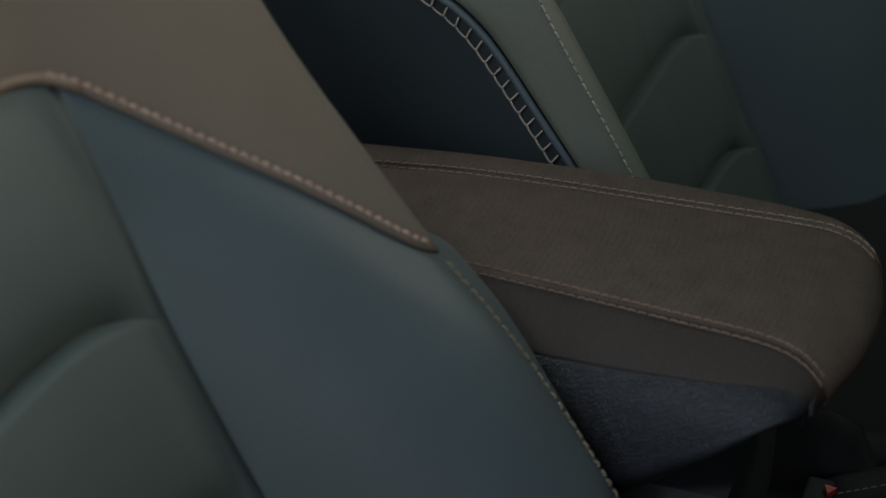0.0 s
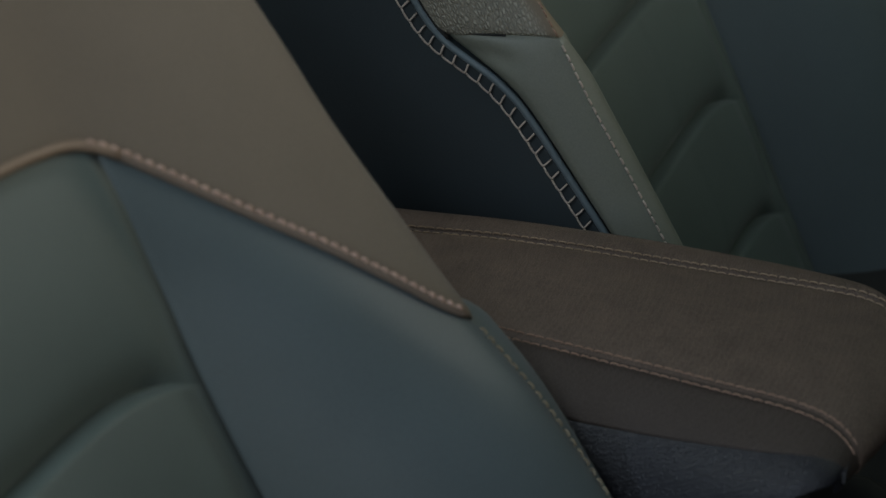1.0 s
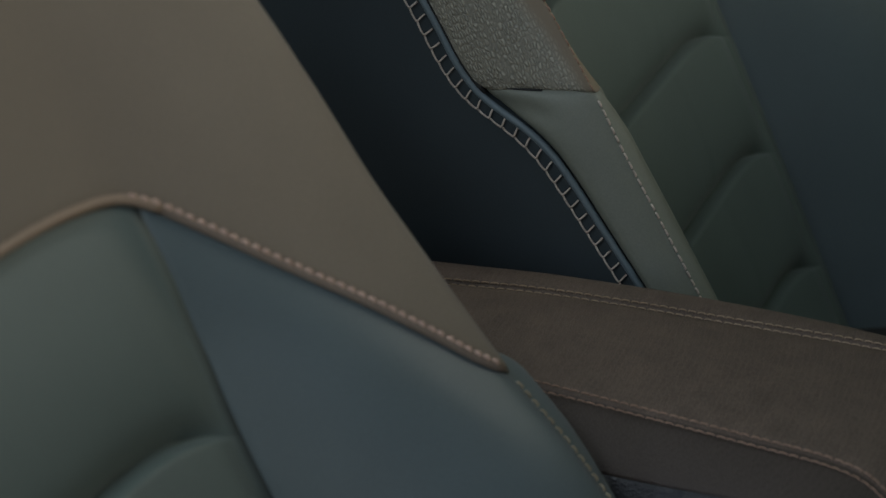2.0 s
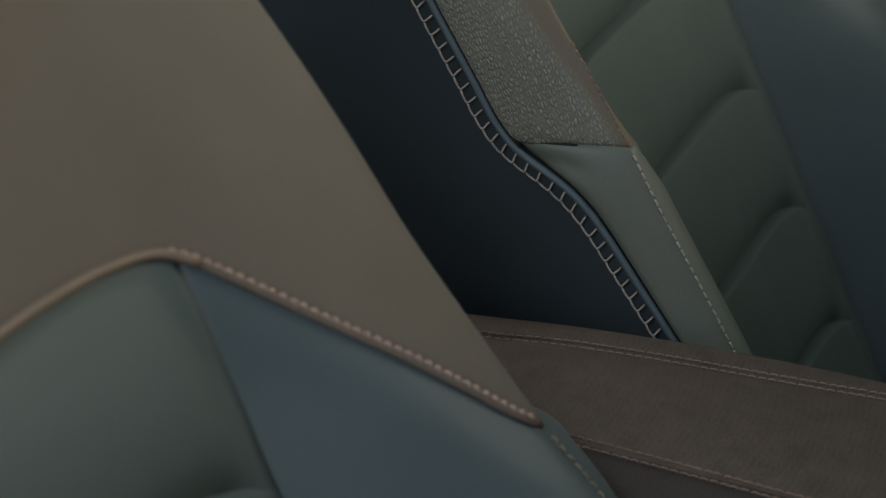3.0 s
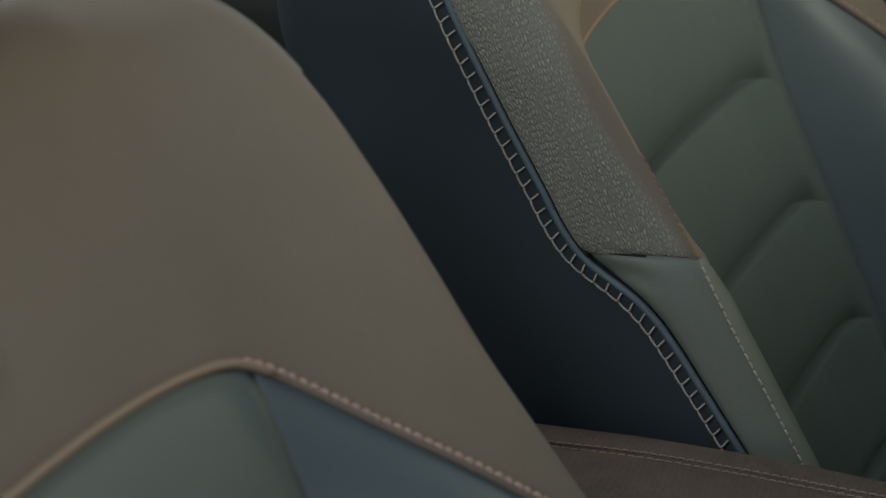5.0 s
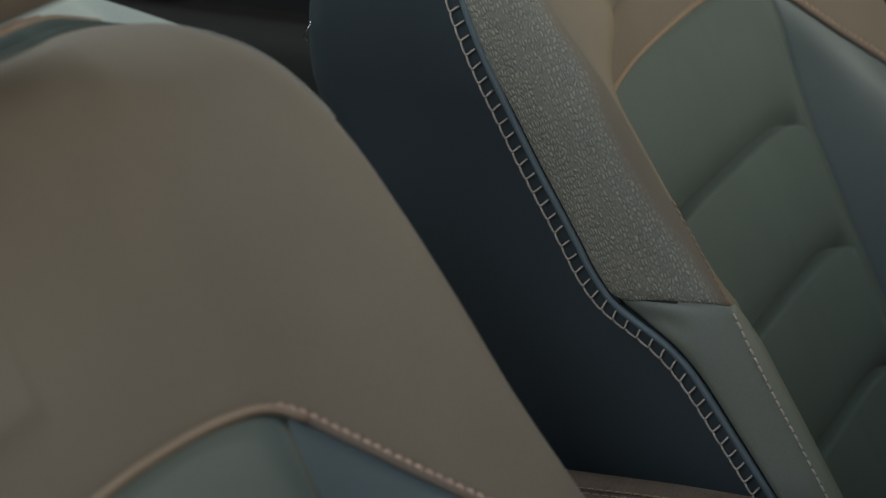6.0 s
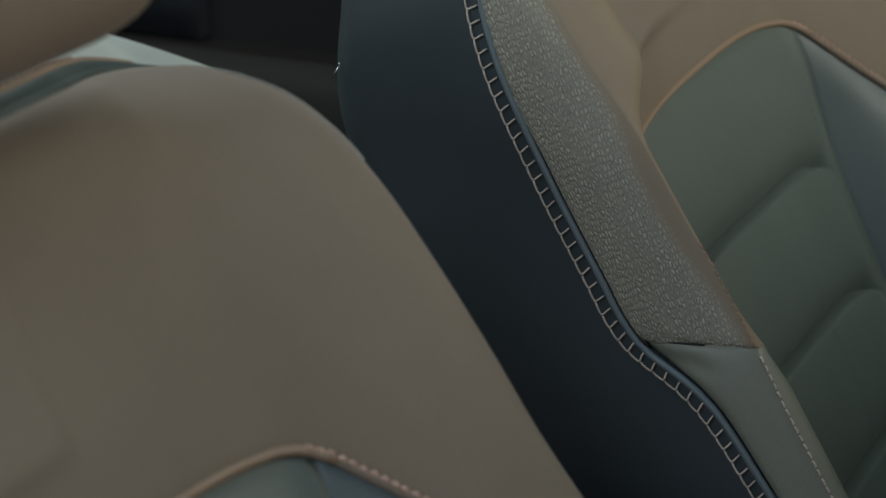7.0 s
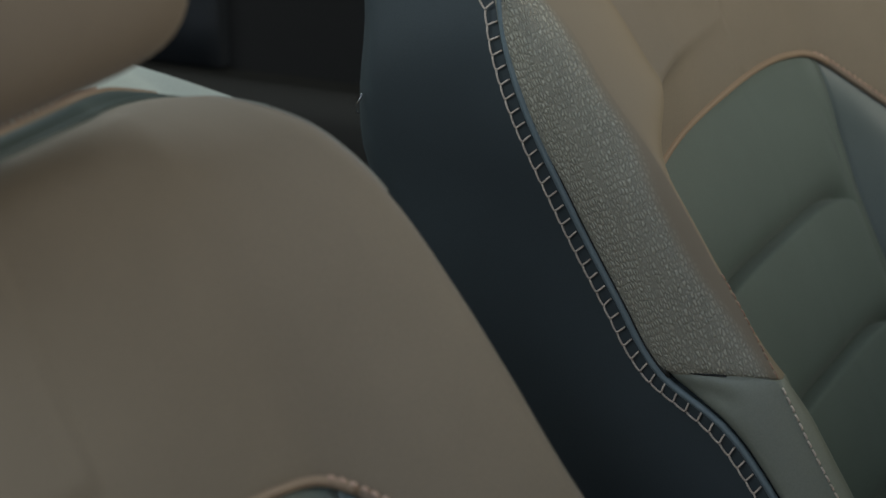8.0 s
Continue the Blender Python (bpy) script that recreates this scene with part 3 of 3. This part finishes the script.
# ---- centre armrest ----
def build_armrest():
    arm = new("centre_armrest")
    arm.location = (0, 0, 0)
    x0, x1 = -0.12, 0.315
    zt = 0.505

    xa = x1 - 0.036

    def course(v):
        """Along the pad from its rear to the front end, then over the nose and under it: x and the drop below the top."""
        if v < 0.75:
            w = v / 0.75
            return x0 + (xa - x0) * (1 - (1 - w) ** 1.3), 0.0
        w = (v - 0.75) / 0.25 * radians(100)
        return xa + 0.036 * math.sin(w), 0.017 * (1 - math.cos(w))

    def nose(x):
        return min(max(0.0, (x - 0.255) / (x1 - 0.255)), 1.0)

    far_seam = smooth_of([(-0.12, 0.052), (0.02, 0.0758), (0.071, 0.0848), (0.131, 0.0895), (0.179, 0.091), (0.227, 0.0926), (0.261, 0.0936), (0.289, 0.092), (0.305, 0.087), (0.316, 0.080)])
    near_seam = smooth_of([(-0.12, -0.004), (0.02, -0.008), (0.11, -0.0126), (0.159, -0.0164), (0.223, -0.0223), (0.275, -0.0283), (0.296, -0.0345), (0.316, -0.043)])
    far_width = smooth_of([(-0.12, 0.045), (0.0, 0.043), (0.09, 0.039), (0.173, 0.0385), (0.209, 0.036), (0.238, 0.0325), (0.259, 0.028), (0.28, 0.022), (0.30, 0.013), (0.316, 0.004)])
    bottom = smooth_of([(-0.12, 0.372), (0.12, 0.375), (0.21, 0.417), (0.25, 0.4515), (0.29, 0.4865), (0.32, 0.493)])
    side_out = smooth_of([(0, 0), (0.2, 0.36), (0.36, 0.62), (0.5, 0.82), (0.7, 0.98), (0.85, 1.0), (1, 0.74)])
    side_drop = smooth_of([(0, 0), (0.2, 0.06), (0.36, 0.15), (0.5, 0.30), (0.7, 0.58), (0.85, 0.80), (1, 1)])

    def lines(x):
        return far_seam(x), near_seam(x)

    def end_shift(x, u):
        """The front end bulges between the seams and falls back towards the near corner."""
        return nose(x) ** 2 * (0.040 * u * (1 - u) - 0.008 * u)

    def top(u, v):
        x, dz = course(v)
        fs, ns = lines(x)
        y = fs + (ns - fs) * u
        z = zt - dz + 0.003 * math.sin(u * math.pi) * (1 - v ** 6) - tuck(u * 0.1, 0.0022, 0.002) - tuck((1 - u) * 0.1, 0.0022, 0.002)
        return Vector((x + end_shift(x, u), y, z))
    pad = slab("top_pad", top, 40, 140, 0.008, (-1, 0, -0.35), M_ARM, arm, "brown grained leather top pad")

    def far_edge(u, v):
        x, dz = course(v)
        fs, _ = lines(x)
        return Vector((x, fs + far_width(x) * u ** 0.9, zt - dz - 0.045 * u ** 6 * (1 - 0.6 * nose(x)) - tuck(u * 0.05, 0.0022, 0.002)))
    slab("far_edge_panel", far_edge, 24, 140, 0.008, (-1, -0.3, -0.35), M_ARM, arm, "brown grained leather edge")

    def near_side(u, v):
        x, dz = course(v * 0.985)
        _, ns = lines(x)
        za = zt - dz
        zb = min(bottom(x), za - 0.003)
        wide = 0.058 * (1 - 0.62 * nose(x) ** 2)
        y = ns - wide * side_out(u)
        return Vector((x + end_shift(x, 1.0) - 0.01 * u * nose(x) ** 6, y, za + (zb - za) * side_drop(u) - tuck(u * 0.1, 0.0022, 0.002)))
    # one leather face cut in two, the lower piece coloured as deeper shade
    slab("upper_side_panel", lambda u, v: near_side(u * 0.37, v), 24, 140, 0.004, (-0.3, 1, 0), M_ARM_HALFSHADE, arm, "upper side of the brown leather, darkened as shade")
    slab("near_side_panel", lambda u, v: near_side(0.37 + 0.63 * u, v), 40, 140, 0.004, (-0.3, 1, 0), M_ARM_SHADE, arm, "lower side of the grained leather, shade and blue sheen in its colour")

    def belly(u, v):
        x = x0 + (x1 - 0.012 - x0) * v
        _, ns = lines(x)
        y0 = ns - 0.040 * (1 - 0.62 * nose(x) ** 2)
        return Vector((x, y0 + (0.088 - y0) * u, min(bottom(x), zt - 0.018) + 0.002))
    slab("underside", belly, 10, 60, 0.006, (0, 0, 1), M_BLACK, arm, "black underside")

    for which, off in ((0, 0.0030), (0, -0.0030), (1, 0.0038), (1, -0.0038)):
        pts = []
        for k in range(150):
            x, dz = course(k / 160)
            pts.append(Vector((x + (end_shift(x, 1.0) if which else 0.0), lines(x)[which] + off, zt - dz + 0.0002)))
        stitch_row("seam_stitching", pts, 0.0056, 0.84, 0.00048, (0, 0, 1), M_ARMTHREAD if which == 0 else M_TANTHREAD, pad, "tan thread double seam")
    v, f = [], []
    for z in (-0.0492, 0.425):
        for x, y in ((-0.35, -0.06), (0.265, -0.06), (0.265, 0.10), (-0.35, 0.10)):
            v.append((x, y, z))
    f = [(0, 1, 2, 3), (4, 5, 6, 7), (0, 1, 5, 4), (1, 2, 6, 5), (2, 3, 7, 6), (3, 0, 4, 7)]
    link_mesh("console", v, f, M_BLACK, arm, "black plastic console under the pad", smooth=False)
    # shrunk towards the camera's first position, keeping its outline fitted to that view
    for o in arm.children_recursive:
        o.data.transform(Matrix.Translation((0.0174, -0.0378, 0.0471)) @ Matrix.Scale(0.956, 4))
    return arm


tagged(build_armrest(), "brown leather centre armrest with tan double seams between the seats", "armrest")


# ---- cabin ----
def box(name, lo, hi, material, label, category=""):
    v = [(x, y, z) for z in (lo[2], hi[2]) for x, y in ((lo[0], lo[1]), (hi[0], lo[1]), (hi[0], hi[1]), (lo[0], hi[1]))]
    f = [(0, 1, 2, 3), (4, 5, 6, 7), (0, 1, 5, 4), (1, 2, 6, 5), (2, 3, 7, 6), (3, 0, 4, 7)]
    ob = link_mesh(name, v, f, material, None, "", smooth=False)
    return tagged(ob, label, category, kind="structure")


box("floor", (-1.5, -1.3, -0.05), (1.4, 0.85, 0.0), M_CARPET, "dark carpeted cabin floor", "floor")
# Unseen opening left in the roof so that light falls in from above.
def framed_roof():
    xs, ys, v, f = (-1.5, -0.95, 0.65, 1.4), (-1.3, -0.50, 0.62, 0.85), [], []
    for z in (1.38, 1.43):
        v += [(x, y, z) for y in ys for x in xs]
    for j in range(3):
        for i in range(3):
            if i == 1 and j == 1:
                continue
            a = j * 4 + i
            f += [(a, a + 1, a + 5, a + 4), (16 + a, 16 + a + 4, 16 + a + 5, 16 + a + 1)]
    for a, b in ((5, 6), (6, 10), (10, 9), (9, 5), (0, 3), (3, 15), (15, 12), (12, 0)):
        f.append((a, b, b + 16, a + 16))
    return tagged(link_mesh("ceiling", v, f, M_LINING, None, "", smooth=False), "dark cabin headliner with an unseen opening added for light", "ceiling", kind="structure")


framed_roof()
box("wall_left", (-1.5, 0.80, 0.0), (1.4, 0.85, 1.38), M_SHADE_BLACK, "door lining across the cabin, darkened as shade", "wall")
box("wall_rear", (-1.5, -1.25, 0.0), (-1.45, 0.80, 1.38), M_SHADE_BLACK, "rear of the cabin, darkened as shade", "wall")
# Unseen block added in front; its height sets how far down the light reaches.
box("front_light_block", (0.72, -0.75, 0.0), (0.90, 0.80, 1.015), M_LINING, "unseen dark block that keeps front light off the lower seats", "dashboard")
box("wall_right", (-1.45, -1.30, 0.0), (1.35, -1.25, 0.45), M_LINING, "dark sill below the side opening", "wall")


# ---- small things between the seats ----
def build_buckle():
    """A belt buckle in its stalk: black housing with a red press button."""
    b = new("belt_buckle")
    b.location = (0.306, 0.036, 0.355)

    def rounded(name, sx, sy, sz, off, mat, label="", r=0.25):
        v, f, nu, nv = [], [], 20, 10
        for j in range(nv + 1):
            p = -math.pi / 2 + math.pi * j / nv
            for i in range(nu):
                q = 2 * math.pi * i / nu
                g = lambda x: math.copysign(abs(x) ** r, x)
                v.append((off[0] + sx * g(math.cos(p)) * g(math.cos(q)), off[1] + sy * g(math.cos(p)) * g(math.sin(q)), off[2] + sz * g(math.sin(p))))
        for j in range(nv):
            for i in range(nu):
                k = (i + 1) % nu
                f.append((j * nu + i, j * nu + k, (j + 1) * nu + k, (j + 1) * nu + i))
        return link_mesh(name, v, f, mat, b, label)
    rounded("housing", 0.008, 0.015, 0.010, (-0.006, 0.0, 0.002), M_BLACK, "black plastic housing")
    v = [(0.0, -0.003, 0.011), (0.004, 0.004, 0.011), (-0.003, 0.004, 0.013), (0.0, -0.003, 0.0145), (0.004, 0.004, 0.0145), (-0.003, 0.004, 0.0155)]
    link_mesh("button", v, [(0, 1, 2), (3, 4, 5), (0, 1, 4, 3), (1, 2, 5, 4), (2, 0, 3, 5)], M_RED, b, "red press button", smooth=False)
    return b


tagged(build_buckle(), "black belt buckle with a red press button on the console", "belt buckle")


def build_console():
    c = new("front_console")
    c.location = (0.0, 0.0, 0.0)

    def top(u, v):
        x = 0.235 + 0.48 * v
        y = 0.10 - 0.20 * u
        return Vector((x, y, 0.352 - 0.02 * abs(2 * u - 1) ** 6 + 0.045 * ease((y - 0.055) / 0.02) * ease((0.33 - x) / 0.02)))
    slab("console_top", top, 24, 30, 0.34, (0, 0, -1), M_SHADE_BROWN, c, "black console body")

    run, side = Vector((0.82, 0.57, 0)), Vector((-0.57, 0.82, 0))

    def pad(u, v):
        p = Vector((0.312, 0.030, 0)) + run * (0.10 * v) + side * (0.03 * u)
        p.z = 0.367 - 0.008 * abs(2 * u - 1) ** 4 - 0.008 * abs(2 * v - 1) ** 10
        return p
    rim = slab("edge_pad", pad, 16, 30, 0.014, (0, 0, -1), M_SHADE_LEATHER, c, "dark leather edge pad")
    stitch_row("pad_stitching", [Vector((0.311, 0.0385, 0.3668)) + run * (0.09 * k / 40) for k in range(41)], 0.0052, 0.6, 0.0004, (0, -0.3, 1), M_TANTHREAD, rim, "cream dashed stitching")
    return c


tagged(build_console(), "black centre console with a dark stitched leather pad", "console")

# bright wire hook at the rear edge of the far seat's side
hook_pts = [Vector((0, 0.36, 0)) + at(-0.256 - 0.002 * math.sin(k / 12 * math.pi), 0.127 - 0.010 * k / 12, -0.1225 + 0.004 * math.cos(k / 12 * math.pi * 1.2) - 0.002) for k in range(13)]
hook = cord("wire_hook", hook_pts, 0.0008, M_CHROME, None)
tagged(hook, "small bright metal hook at the seat back's edge", "hook")


# ---- rear of the cabin ----
def build_rear_bench():
    r = new("rear_bench")
    r.location = (-0.95, 0.0, 0.0)

    def cushion(u, v):
        y = -0.62 + 1.38 * u
        x = 0.0 + 0.48 * v
        return Vector((x, y, 0.36 + 0.03 * math.sin(v * math.pi) ** 0.6 - 0.04 * max(0, (v - 0.8) / 0.2) ** 2 + 0.012 * math.sin(u * math.pi * 3) ** 2))
    slab("bench_cushion", cushion, 40, 24, 0.36, (0, 0, -1), M_SHADE_BROWN, r, "dark brown bench cushion")

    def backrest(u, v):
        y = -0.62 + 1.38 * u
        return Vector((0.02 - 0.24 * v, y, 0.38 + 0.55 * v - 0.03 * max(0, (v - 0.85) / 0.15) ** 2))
    slab("bench_backrest", backrest, 40, 24, 0.12, (-1, 0, 0), M_SHADE_BROWN, r, "dark brown bench backrest")
    return r


tagged(build_rear_bench(), "brown rear bench with shade put into its colour", "rear seat")


# lower parts of the rear door beyond the seats
def door_trim(name, x0, x1, z0, z1, y, mat, label):
    def face(u, v):
        e = max(abs(2 * u - 1), abs(2 * v - 1)) ** 8
        return Vector((x0 + (x1 - x0) * u, y + 0.02 * e, z0 + (z1 - z0) * v))
    ob = slab(name, face, 16, 16, 0.8 - y - 0.021, (0, 1, 0), mat, None)
    return tagged(ob, label, "trim", kind="structure")


door_trim("door_armrest", -0.95, -0.38, 0.0, 0.535, 0.745, M_SHADE_BROWN, "brown rear door armrest with shade put into its colour")
door_trim("door_pillar", -1.10, -0.70, 0.54, 1.36, 0.760, M_SHADE_NAVY, "navy rear pillar trim, darkened as shade")
